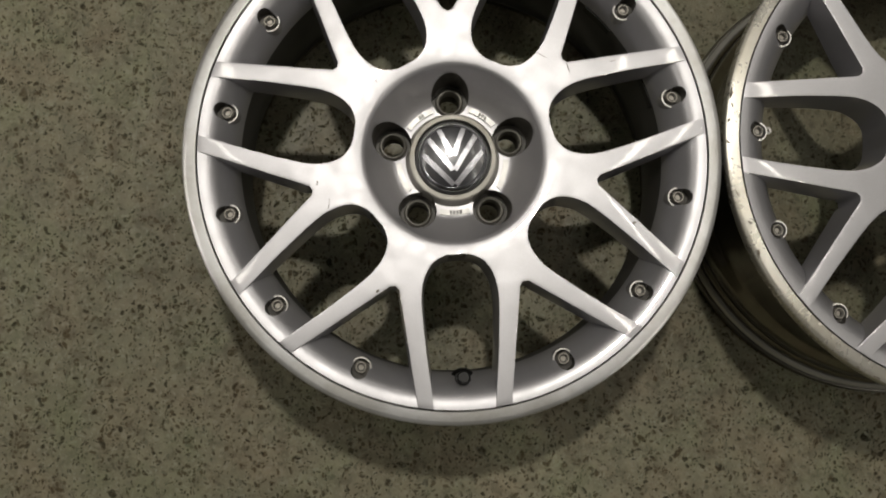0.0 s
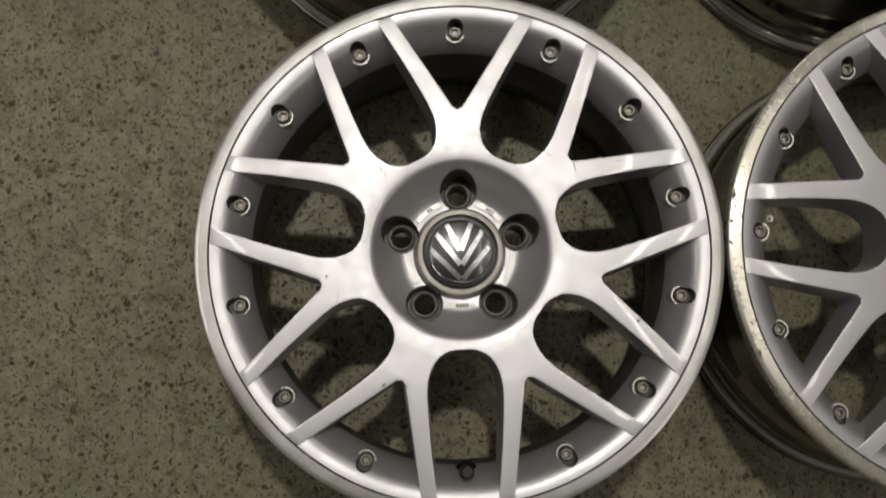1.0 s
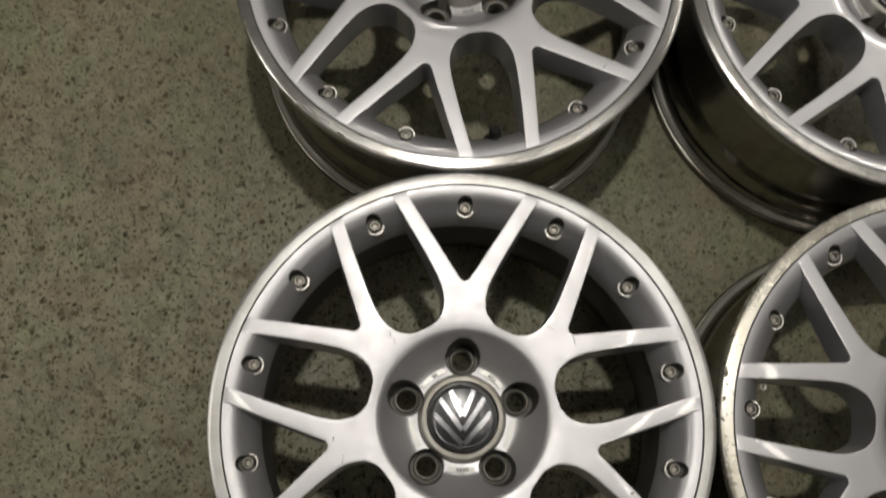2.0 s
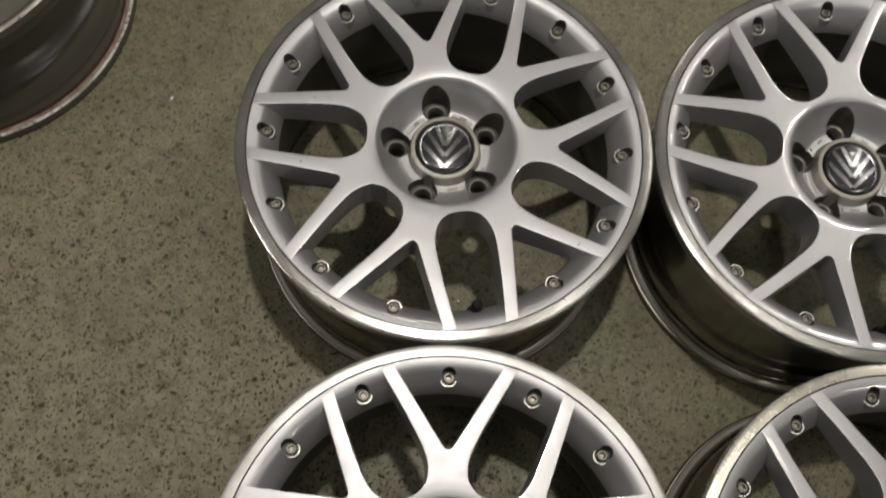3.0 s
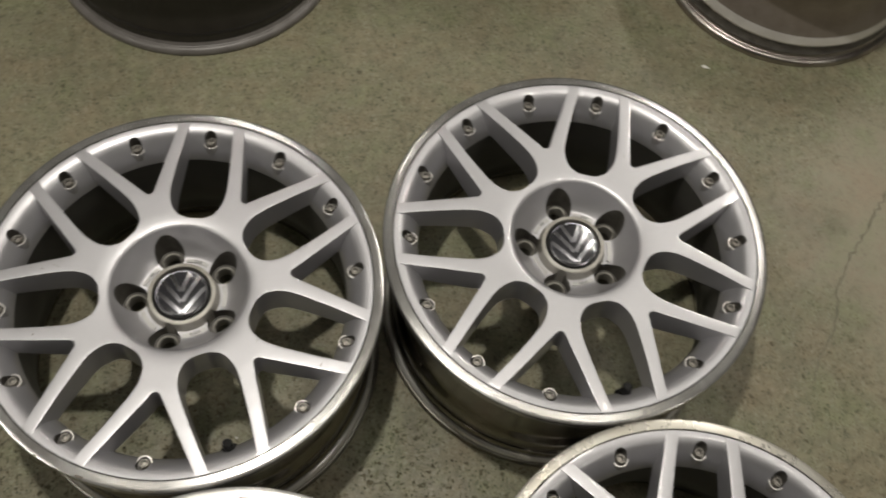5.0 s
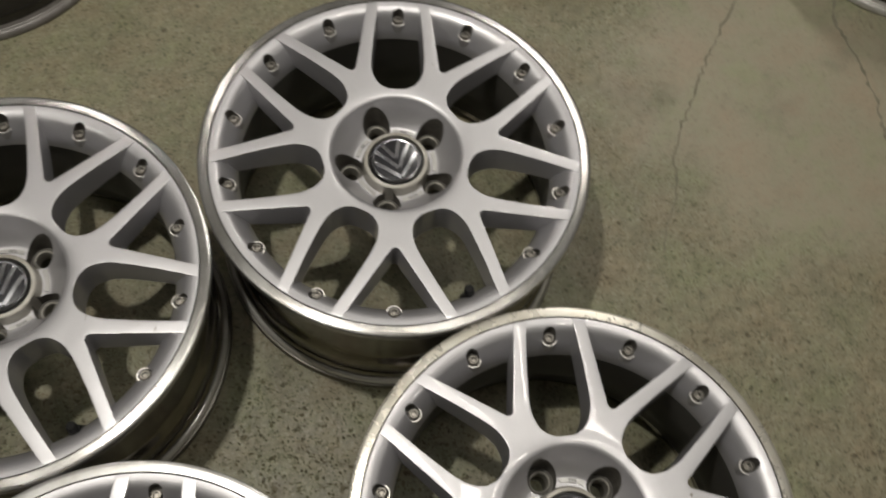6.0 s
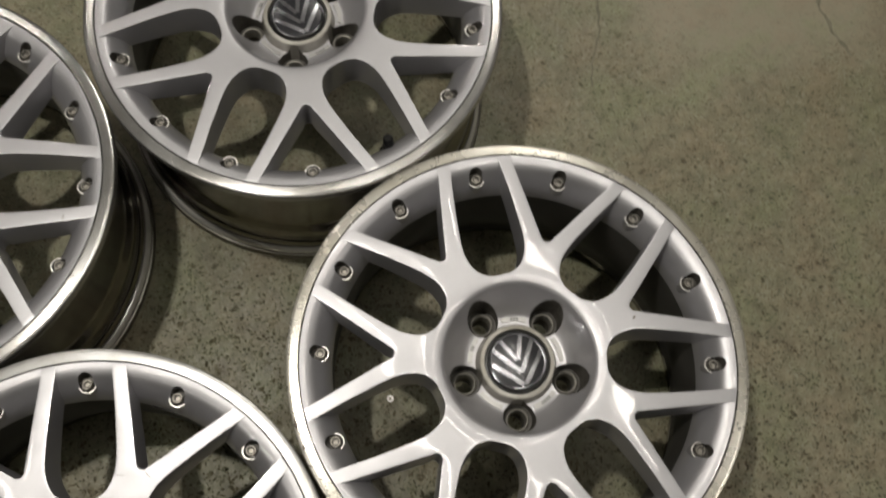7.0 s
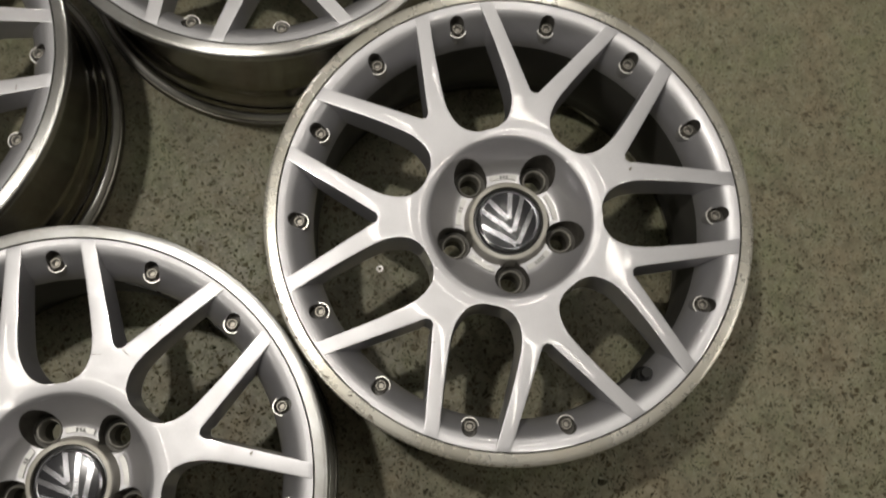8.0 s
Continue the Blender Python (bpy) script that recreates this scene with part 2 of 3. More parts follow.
def smooth_line(pts, n):
    """n + 1 points at even steps along a Catmull-Rom line through pts."""
    p = [np.array(q, float) for q in pts]
    p = [2 * p[0] - p[1]] + p + [2 * p[-1] - p[-2]]
    fine = []
    for a, b, c, d in zip(p, p[1:], p[2:], p[3:]):
        for k in range(12):
            t = k / 12
            fine.append(0.5 * (2 * b + (c - a) * t + (2 * a - 5 * b + 4 * c - d) * t * t + (3 * b - a - 3 * c + d) * t ** 3))
    fine.append(p[-2])
    fine = np.array(fine)
    s = np.r_[0, np.cumsum(np.linalg.norm(np.diff(fine, axis=0), axis=1))]
    return [np.array([np.interp(u, s, fine[:, k]) for k in range(2)]) for u in np.linspace(0, s[-1], n + 1)]


# ---- the cast wheel ----
SEVENTH = 2 * math.pi / 7
BOWL_R, TIP_R = 0.0812, 0.2318
BOLT_R, LUG_R = 0.2115, 0.0588


def face_z(r):
    return float(np.interp(r, (0.0812, 0.0822, 0.0840, 0.0868, 0.0897, 0.0925, 0.10, 0.13, 0.18, 0.2318), (0.2234, 0.2249, 0.2257, 0.2262, 0.2266, 0.2269, 0.2274, 0.2283, 0.2288, 0.2289)))


def spoke_rows(off):
    """Half a Y spoke as rows of polar points from the V's middle line to the U's middle line; off narrows the openings."""
    def v_edge(along):
        return 0.0064 + 0.637 * (along - 0.1375) - 1.19 * off
    a = 0.1325 + off
    va = [(BOWL_R, 0.0), (0.5 * (BOWL_R + a), 0.0), (a, 0.0)]
    vb = [(a, 0.0), (a + 0.0006, 0.0026), (a + 0.0022, 0.0047)] + [(x, v_edge(x)) for x in (0.1385 + off, 0.15, 0.175, 0.2, 0.2225)]
    u_in = [(BOWL_R, 0.0), (0.0925 + off, 0.0)]
    u_mid = [(0.0925 + off, 0.0), (0.0928 + off, 0.008), (0.0945 + off, 0.0148), (0.1000 + 0.7 * off, 0.0236 - 0.7 * off), (0.110 + 0.4 * off, 0.0302 - off), (0.122, 0.0339 - off), (0.134, 0.0349 - off)]
    u_out = [(0.134, 0.0349 - off), (0.15, 0.0344 - off), (0.18, 0.0325 - off), (0.2, 0.0306 - off), (0.2300, 0.0275 - off)]
    left = smooth_line(va, 22)[:-1] + smooth_line(vb, 22)
    right = smooth_line(u_in, 6)[:-1] + smooth_line(u_mid, 18)[:-1] + smooth_line(u_out, 20)
    rows = []
    for i, (l, r) in enumerate(zip(left, right)):
        rl, al = math.hypot(*l), math.atan2(l[1], l[0])
        rr, ar = math.hypot(*r), SEVENTH / 2 - math.atan2(r[1], r[0])
        if i == len(left) - 1:
            rl = rr = TIP_R
        rows.append([(rl + (rr - rl) * k / 7, al + (ar - al) * k / 7) for k in range(8)])
    return rows


def spoke_mesh():
    bm = bmesh.new()
    top, low = spoke_rows(0.0), spoke_rows(0.0028)
    for side in (1, -1):
        grids = []
        for rows, down in ((top, 0.0), (low, 1.0)):
            grids.append([[bm.verts.new((r * math.cos(side * a), r * math.sin(side * a), face_z(r) + (1 - down) * 0.00015 * min(1.0, max(0.0, (i - 18) / 8)) * (1 - ((k - 3.5) / 3.5) ** 2) * min(1.0, (44 - i) / 5) - down * np.interp(r, (0.083, 0.14, 0.23), (0.050, 0.042, 0.030)))) for k, (r, a) in enumerate(row)] for i, row in enumerate(rows)])
        for g, grid in enumerate(grids):
            for ra, rb in zip(grid, grid[1:]):
                for k in range(7):
                    q = [ra[k], rb[k], rb[k + 1], ra[k + 1]]
                    bm.faces.new(q if (side > 0) == (g == 0) else q[::-1])
        t, b = grids
        for i in range(len(t) - 1):
            if i >= 22:
                q = [t[i][0], b[i][0], b[i + 1][0], t[i + 1][0]]
                bm.faces.new(q if side > 0 else q[::-1])
            if i >= 6:
                q = [t[i][7], t[i + 1][7], b[i + 1][7], b[i][7]]
                bm.faces.new(q if side > 0 else q[::-1])
        for k in range(7):
            q = [t[-1][k], b[-1][k], b[-1][k + 1], t[-1][k + 1]]
            bm.faces.new(q if side > 0 else q[::-1])
    bmesh.ops.remove_doubles(bm, verts=bm.verts, dist=1e-5)
    bmesh.ops.recalc_face_normals(bm, faces=bm.faces)
    bm.normal_update()
    rim = [e for e in bm.edges if len(e.link_faces) == 2 and e.calc_face_angle(0) > 0.9 and min(abs(v.co.z - face_z(math.hypot(v.co.x, v.co.y))) for v in e.verts) < 1e-4 and max(abs(v.co.z - face_z(math.hypot(v.co.x, v.co.y))) for v in e.verts) < 1e-4]
    bmesh.ops.bevel(bm, geom=rim, offset=0.0019, segments=4, affect="EDGES", profile=0.5, clamp_overlap=True)
    return mesh_of("spoke", bm, PAINT, 50.0)


def pocket_bm(a, z0, z1, r, reach, n=32):
    """A round-ended upright cutter at a bolt, longer outwards by reach."""
    bm = bmesh.new()
    at = Matrix.Rotation(a, 4, "Z") @ Matrix.Translation((BOLT_R, 0, 0))
    rings = []
    for z in (z0, z1):
        ring = []
        for i in range(n):
            t = 2 * math.pi * (i + 0.5) / n
            ring.append(bm.verts.new(at @ Vector((r * math.cos(t) + (reach if math.cos(t) > 0 else 0.0), r * math.sin(t), z))))
        rings.append(ring)
    for i in range(n):
        bm.faces.new((rings[0][i], rings[0][(i + 1) % n], rings[1][(i + 1) % n], rings[1][i]))
    bm.faces.new(rings[0][::-1])
    bm.faces.new(rings[1])
    return bm


def barrel_mesh():
    profile = [
        (0.2336, 0.2228), (0.2324, 0.2228), (0.2320, 0.2283), (0.2296, 0.2281), (0.2252, 0.2275), (0.2224, 0.2266), (0.2198, 0.2254), (0.2172, 0.2235), (0.2150, 0.2212), (0.2126, 0.2182),
        (0.2100, 0.2146), (0.2070, 0.2098), (0.2042, 0.2047), (0.2018, 0.1990), (0.2004, 0.1940), (0.1997, 0.1908), (0.1995, 0.1896), (0.2003, 0.1882), (0.2000, 0.1700), (0.1995, 0.1450),
        (0.2005, 0.1250), (0.2030, 0.1010), (0.2070, 0.0830), (0.2120, 0.0640), (0.2180, 0.0470), (0.2195, 0.0250), (0.2210, 0.0110), (0.2280, 0.0040), (0.2350, 0.0012), (0.2400, 0.0002), (0.2414, 0.0018),
        (0.2424, 0.0055), (0.2421, 0.0095), (0.2410, 0.0118), (0.2394, 0.0124), (0.2384, 0.0126), (0.2381, 0.0136), (0.2385, 0.0150), (0.2378, 0.0172), (0.2356, 0.0198), (0.2334, 0.0216),
        (0.2325, 0.0219), (0.2319, 0.0226), (0.2320, 0.0240), (0.2322, 0.0258), (0.2316, 0.0292), (0.2300, 0.0326), (0.2286, 0.0344), (0.2279, 0.0350), (0.2275, 0.0362), (0.2276, 0.0400),
        (0.2270, 0.0500), (0.2264, 0.0570), (0.2250, 0.0604), (0.2206, 0.0682), (0.2192, 0.0718), (0.2186, 0.0780), (0.2182, 0.1000), (0.2182, 0.1300), (0.2192, 0.1600), (0.2216, 0.1835), (0.2244, 0.1927), (0.2262, 0.1978), (0.2275, 0.2053),
        (0.2290, 0.2096), (0.2340, 0.2117), (0.2390, 0.2125),
    ]
    bm = turned(profile, 210)
    me = bpy.data.meshes.new("barrel")
    bm.to_mesh(me)
    bm.free()
    cutters = []
    for k in range(14):
        a = k * SEVENTH / 2
        if k != 1:
            cutters.append(pocket_bm(a, 0.2090, 0.26, 0.0077, 0.0030))
    me = finish(cut(me, cutters), BARREL, 30.0)
    me.materials.append(PAINT)
    me.materials.append(RECESS_SHADE)
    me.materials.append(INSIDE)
    me.materials.append(TARNISH)
    me.materials.append(RIDGE_GLINT)
    for p in me.polygons:
        c = p.center
        far = math.hypot(c.x, c.y)
        if c.z < 0.0125 and far > 0.2395:
            p.material_index = 4
            continue
        # flange ridge painted with its highlight, grooves with their shade
        if c.z < 0.038 and far > 0.2272 and c.z > 0.011:
            p.material_index = 5 if 0.0140 < c.z < 0.0217 else 0 if 0.0250 < c.z < 0.0347 else 2
            continue
        # bolt pocket walls and the lip groove get their shade as colour
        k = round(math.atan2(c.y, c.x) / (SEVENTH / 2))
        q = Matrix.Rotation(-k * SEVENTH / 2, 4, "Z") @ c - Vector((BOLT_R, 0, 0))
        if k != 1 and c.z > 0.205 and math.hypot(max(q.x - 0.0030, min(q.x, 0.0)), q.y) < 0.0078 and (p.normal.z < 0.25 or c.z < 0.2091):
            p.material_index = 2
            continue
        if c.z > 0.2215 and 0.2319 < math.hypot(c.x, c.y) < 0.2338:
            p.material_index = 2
        elif c.z > 0.189 and math.hypot(c.x, c.y) < 0.2320 and p.normal.z > -0.2:
            p.material_index = 1
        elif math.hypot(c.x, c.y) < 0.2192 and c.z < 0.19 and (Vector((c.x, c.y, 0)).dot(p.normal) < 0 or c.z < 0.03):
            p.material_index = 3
    return me


def lip_mesh():
    profile = [(0.2334, 0.2145), (0.2334, 0.2283), (0.2339, 0.2291), (0.2416, 0.2289), (0.2429, 0.2287), (0.2452, 0.2278), (0.2460, 0.2264), (0.2463, 0.2232), (0.2462, 0.2160), (0.2452, 0.2136), (0.2420, 0.2127), (0.2375, 0.2123)]
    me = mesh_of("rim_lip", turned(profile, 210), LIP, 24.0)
    me.materials.append(RECESS_SHADE)
    # the groove side of the lip is coloured dark as shade
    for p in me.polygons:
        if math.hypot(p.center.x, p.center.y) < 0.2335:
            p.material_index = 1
    return me


def bowl_mesh():
    profile = [(0.0, 0.195), (0.0358, 0.195), (0.0358, 0.2042), (0.0362, 0.2049), (0.0398, 0.2047), (0.0412, 0.2036), (0.0424, 0.1960), (0.0445, 0.1902), (0.0540, 0.1905), (0.0560, 0.1912), (0.0580, 0.1927), (0.0615, 0.1956), (0.0660, 0.2004), (0.0710, 0.2066),
               (0.0757, 0.2134), (0.0790, 0.2196), (0.0806, 0.2224), (0.0812, 0.2234), (0.0830, 0.2225), (0.0845, 0.2190), (0.0845, 0.1700), (0.0760, 0.1360), (0.0, 0.1360)]
    bm = turned(profile, 120, closed=False)
    me = bpy.data.meshes.new("hub_bowl")
    bm.to_mesh(me)
    bm.free()
    cutters = []
    for k in range(5):
        a = SEVENTH / 2 + math.pi + k * 2 * math.pi / 5
        x, y = LUG_R * math.cos(a), LUG_R * math.sin(a)
        cutters.append(turned([(0.0, 0.10), (0.0108, 0.10), (0.0106, 0.1500), (0.0103, 0.1640), (0.0103, 0.1735), (0.0168, 0.1735), (0.0186, 0.2150), (0.0200, 0.26), (0.0, 0.26)], 40, closed=False))
        bmesh.ops.translate(cutters[-1], verts=cutters[-1].verts, vec=(x, y, 0))
    me = finish(cut(me, cutters), PAINT, 30.0)
    me.materials.append(RECESS_SHADE)
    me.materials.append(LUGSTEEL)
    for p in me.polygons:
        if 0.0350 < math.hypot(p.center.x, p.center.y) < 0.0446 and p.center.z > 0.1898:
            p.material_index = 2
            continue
        # lug pockets have their shade put into the wall colour
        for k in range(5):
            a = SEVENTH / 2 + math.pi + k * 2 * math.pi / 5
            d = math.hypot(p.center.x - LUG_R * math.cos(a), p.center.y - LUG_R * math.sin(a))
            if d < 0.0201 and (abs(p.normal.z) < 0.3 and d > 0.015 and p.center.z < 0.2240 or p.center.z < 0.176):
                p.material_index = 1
    return me


def arc_plate(r0, r1, half, z, thick, n=14):
    bm = bmesh.new()
    rings = []
    for zz in (z - thick, z):
        for r in (r0, r1):
            rings.append([bm.verts.new((r * math.cos(half * (2 * i / n - 1)), r * math.sin(half * (2 * i / n - 1)), zz)) for i in range(n + 1)])
    b0, b1, t0, t1 = rings
    for i in range(n):
        for q in ((t0[i], t1[i], t1[i + 1], t0[i + 1]), (b0[i], b0[i + 1], b1[i + 1], b1[i]), (b0[i], t0[i], t0[i + 1], b0[i + 1]), (b1[i], b1[i + 1], t1[i + 1], t1[i])):
            bm.faces.new(q)
    for i in (0, n):
        bm.faces.new((b0[i], b1[i], t1[i], t0[i]))
    bmesh.ops.recalc_face_normals(bm, faces=bm.faces)
    return bm


def bolt_mesh():
    """A socket head bolt with a six-sided recess."""
    bm = bmesh.new()

    def ring(r, z, hexed=False):
        return [bm.verts.new(((r if not hexed or i % 2 == 0 else r * math.cos(math.pi / 6)) * math.cos(i * math.pi / 6), (r if not hexed or i % 2 == 0 else r * math.cos(math.pi / 6)) * math.sin(i * math.pi / 6), z)) for i in range(12)]
    rings = [ring(0.0050, -0.001), ring(0.0053, 0.0062), ring(0.0049, 0.0070), ring(0.0041, 0.0070), ring(0.0039, 0.0062), ring(0.0030, 0.0060, True), ring(0.0027, 0.0030, True)]
    for a, b in zip(rings, rings[1:]):
        for i in range(12):
            bm.faces.new((a[i], a[(i + 1) % 12], b[(i + 1) % 12], b[i]))
    bm.faces.new(rings[-1])
    me = mesh_of("bolt", bm, STEEL, 40.0)
    me.materials.append(RECESS_SHADE)
    # the socket's depth shade is painted on its inner faces
    for p in me.polygons:
        if 0.0005 < math.hypot(p.center.x, p.center.y) < 0.0041:
            p.material_index = 1
    return me


def crescent_mesh():
    """The inner edge of a bolt's recess, its highlight put into the colour: an arc that faces the hub and tapers
    away.
    """
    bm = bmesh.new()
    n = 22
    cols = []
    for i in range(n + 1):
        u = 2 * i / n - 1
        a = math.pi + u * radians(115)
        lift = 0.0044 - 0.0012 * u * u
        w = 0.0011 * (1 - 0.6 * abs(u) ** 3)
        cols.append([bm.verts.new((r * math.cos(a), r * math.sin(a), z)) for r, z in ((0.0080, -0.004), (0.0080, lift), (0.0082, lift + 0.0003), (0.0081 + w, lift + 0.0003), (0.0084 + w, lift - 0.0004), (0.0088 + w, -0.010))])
    for a, b in zip(cols, cols[1:]):
        for k in range(6):
            bm.faces.new((a[k], b[k], b[(k + 1) % 6], a[(k + 1) % 6]))
    for c in (cols[0], cols[-1]):
        bm.faces.new(c)
    bmesh.ops.recalc_face_normals(bm, faces=bm.faces)
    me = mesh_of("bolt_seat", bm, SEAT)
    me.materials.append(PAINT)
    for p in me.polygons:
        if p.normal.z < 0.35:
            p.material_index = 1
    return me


def cap_z(r):
    return 0.2072 - 2.6 * r * r


def cap_bar(p, q, width):
    """A raised bar between two points of the cap's field, trimmed to the ring."""
    bm = bmesh.new()
    d = Vector((q[0] - p[0], q[1] - p[1], 0)).normalized()
    s = Vector((-d.y, d.x, 0)) * width / 2
    n = 10
    cols = []
    for i in range(n + 1):
        m = Vector((p[0] + (q[0] - p[0]) * i / n, p[1] + (q[1] - p[1]) * i / n, 0))
        col = []
        for k, lift in ((-1.0, -0.0008), (-0.86, 0.0010), (0.86, 0.0010), (1.0, -0.0008)):
            v = m + s * k
            r = v.length
            if r > 0.0288:
                v = v * (0.0288 / r)
            col.append(bm.verts.new((v.x, v.y, cap_z(v.length) + lift)))
        cols.append(col)
    for a, b in zip(cols, cols[1:]):
        for k in range(3):
            bm.faces.new((a[k], b[k], b[k + 1], a[k + 1]))
    for c in (cols[0], cols[-1]):
        bm.faces.new(c)
    bmesh.ops.recalc_face_normals(bm, faces=bm.faces)
    return mesh_of("emblem_bar", bm, CHROME, 30.0)


def valve_meshes():
    stem = turned([(0.0, -0.004), (0.0118, -0.004), (0.0122, 0.002), (0.0108, 0.0045), (0.0080, 0.0070), (0.0070, 0.0160), (0.0, 0.0160)], 24, closed=False)
    top = turned([(0.0, 0.0145), (0.0056, 0.0145), (0.0062, 0.0155), (0.0060, 0.0285), (0.0048, 0.0305), (0.0, 0.0305)], 14, closed=False)
    return mesh_of("valve_stem", stem, RUBBER), mesh_of("valve_cap", top, RUBBER)


def build_wheel():
    """One cast wheel, lying on its back flange, with the valve at half a seventh of a turn."""
    wheel = thing("alloy_wheel", "silver seven-spoke alloy wheel lying face up on the floor", "wheel", "set of four alloy wheels")
    part("barrel", barrel_mesh(), wheel, label="bare polished metal barrel with stepped flange")
    part("rim_lip", lip_mesh(), wheel, label="machined bright rim lip, lightly stained")
    spoke = spoke_mesh()
    for k in range(7):
        part("spoke", spoke, wheel, pose(0, 0, 0, 0, 0, math.degrees(k * SEVENTH)))
    bowl = part("hub_bowl", bowl_mesh(), wheel)
    seat = mesh_of("lug_seat", turned([(0.0100, 0.1600), (0.0100, 0.1740), (0.0107, 0.1766), (0.0119, 0.1772), (0.0131, 0.1758), (0.0136, 0.1730), (0.0136, 0.1690)], 36), LUGSTEEL)
    pad = mesh_of("machined_pad", arc_plate(0.0480, 0.0531, radians(16.0), 0.1925, 0.004), PAD)
    for k in range(5):
        a = 180 / 7 + 180 + 72 * k
        part("lug_seat", seat, wheel, pose(LUG_R * math.cos(radians(a)), LUG_R * math.sin(radians(a)), 0), "worn steel lug hole seat")
        p = part("machined_pad", pad, wheel, pose(0, 0, 0, 0, 0, a + 36), "bright machined pad between lug holes")
        for j in range({2: 4, 4: 3, 0: 2}.get(k, 0)):
            mark = arc_plate(0.0485, 0.0522, radians(1.3), 0.1928, 0.001, 3)
            part("cast_mark", mesh_of("cast_mark", mark, MARK), p, pose(0, 0, 0, 0, 0, (j - 1.2) * 3.6), "small grey cast bar")
    bolt = bolt_mesh()
    ring = crescent_mesh()
    for k in range(14):
        a = k * SEVENTH / 2
        spot = pose(BOLT_R * math.cos(a), BOLT_R * math.sin(a), 0.2096, 0, 0, math.degrees(a))
        if k != 1:
            part("bolt", bolt, wheel, spot @ pose(0, 0, 0, 0, 0, 17 * k), "tarnished socket head rim bolt")
            part("bolt_seat", ring, wheel, spot, "crescent edge of a bolt recess with its highlight in the colour")
    stem, top = valve_meshes()
    a = SEVENTH / 2
    v = part("valve", stem, wheel, pose(0.2078 * math.cos(a), 0.2078 * math.sin(a), 0.1960, 0, 0, math.degrees(a)) @ pose(0, 0, 0, 0, -9, 0), "black rubber tyre valve")
    part("valve_cap", top, v)
    cap = part("centre_cap", mesh_of("centre_cap", turned([(0.0, 0.196), (0.0352, 0.196), (0.0354, 0.1985), (0.0346, 0.1996), (0.0330, 0.1998), (0.0322, 0.2030), (0.0, 0.2030)], 64, closed=False), BLACK), wheel, label="black centre cap with chrome emblem")
    field = turned([(0.030 * k / 8, cap_z(0.030 * k / 8)) for k in range(9)], 48, closed=False)
    part("emblem_field", mesh_of("emblem_field", field, GREYFIELD), cap)
    ringp = [(0.0284, cap_z(0.0284) - 0.001), (0.0286, cap_z(0.0286) + 0.0008), (0.0296, cap_z(0.0296) + 0.0013), (0.0312, cap_z(0.0312) + 0.0006), (0.0318, cap_z(0.0318) - 0.0012)]
    part("emblem_ring", mesh_of("emblem_ring", turned(ringp, 64), CHROME), cap)
    for p, q, w in (((-0.0118, 0.0268), (-0.0006, 0.0012), 0.0057), ((0.0118, 0.0268), (0.0006, 0.0012), 0.0057), ((-0.0225, 0.0190), (-0.0008, -0.0125), 0.0057), ((0.0225, 0.0190), (0.0008, -0.0125), 0.0057), ((-0.0284, 0.0040), (-0.0010, -0.0262), 0.0057), ((0.0284, 0.0040), (0.0010, -0.0262), 0.0057)):
        part("emblem_bar", cap_bar(p, q, w), cap)
    return wheel


VALVE_TURN = 180 / 7
first = build_wheel()
first.matrix_basis = pose(0, 0, 0, 0, 0, 269.18 - VALVE_TURN)
WHEELS = {"front": first}
for key, x, y, valve, label in (
    ("back", -0.0004, 0.4940, 279.84, "silver seven-spoke alloy wheel with nicked spokes, lying face up"),
    ("back_far", 0.4942, 0.4774, 272.16, "silver seven-spoke alloy wheel with clean lip, lying face up"),
    ("front_far", 0.4953, -0.0156, 276.48, "silver seven-spoke alloy wheel with kerb-scuffed lip, lying face up"),
):
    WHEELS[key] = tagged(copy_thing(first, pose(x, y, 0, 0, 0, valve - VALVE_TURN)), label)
# one lip has yellowed, one is coloured brighter for light, and one barrel has two added black strips
for key, metal, label in (("front_far", AGEDLIP, "yellowed rim lip with kerb scuffs"), ("front", LITLIP, "satin rim lip coloured brighter for the light on it")):
    for o in WHEELS[key].children:
        if o.name.startswith("rim_lip"):
            o.data = o.data.copy()
            o.data.materials[0] = metal
            tagged(o, label)
# black strips added to stand for dark slits under the ledge
SLIT_STRIP = mesh_of("slit_strip", arc_plate(0.1986, 0.2012, radians(4.8), 0.1876, 0.012), RUBBER)
front_turn = math.degrees(first.matrix_basis.to_euler().z)
for middle in (41.6, 17.4):
    part("slit_strip", SLIT_STRIP, first, pose(0, 0, 0, 0, 0, middle - front_turn), "short black strip added for a dark slit")
# each cap is pressed in at its own angle
for key, up in (("front", 91.0), ("back", 87.0), ("back_far", 84.0), ("front_far", 76.0)):
    w = WHEELS[key]
    turn = w.matrix_basis.to_euler().z
    for o in w.children:
        if o.name.startswith("centre_cap"):
            o.matrix_basis = Matrix.Rotation(radians(up - 90) - turn, 4, "Z")


# ---- the room ----
def slab(name, sx, sy, sz, at, mat, label, category):
    ob = tagged(new(name, mesh_of(name, box(sx, sy, sz), mat)), label, category, kind="structure")
    ob.location = at
    return ob


ROOM_X, ROOM_Y = (-4.5, 5.5), (-4.5, 5.5)
floor = tagged(new("floor"), "speckled grey-green ground concrete floor, worn and stained", "floor", kind="structure")
bm = bmesh.new()
bmesh.ops.create_grid(bm, x_segments=40, y_segments=40, size=5.2, matrix=Matrix.Translation((0.5, 0.5, 0)))
part("floor_surface", mesh_of("floor_surface", bm, FLOOR), floor)
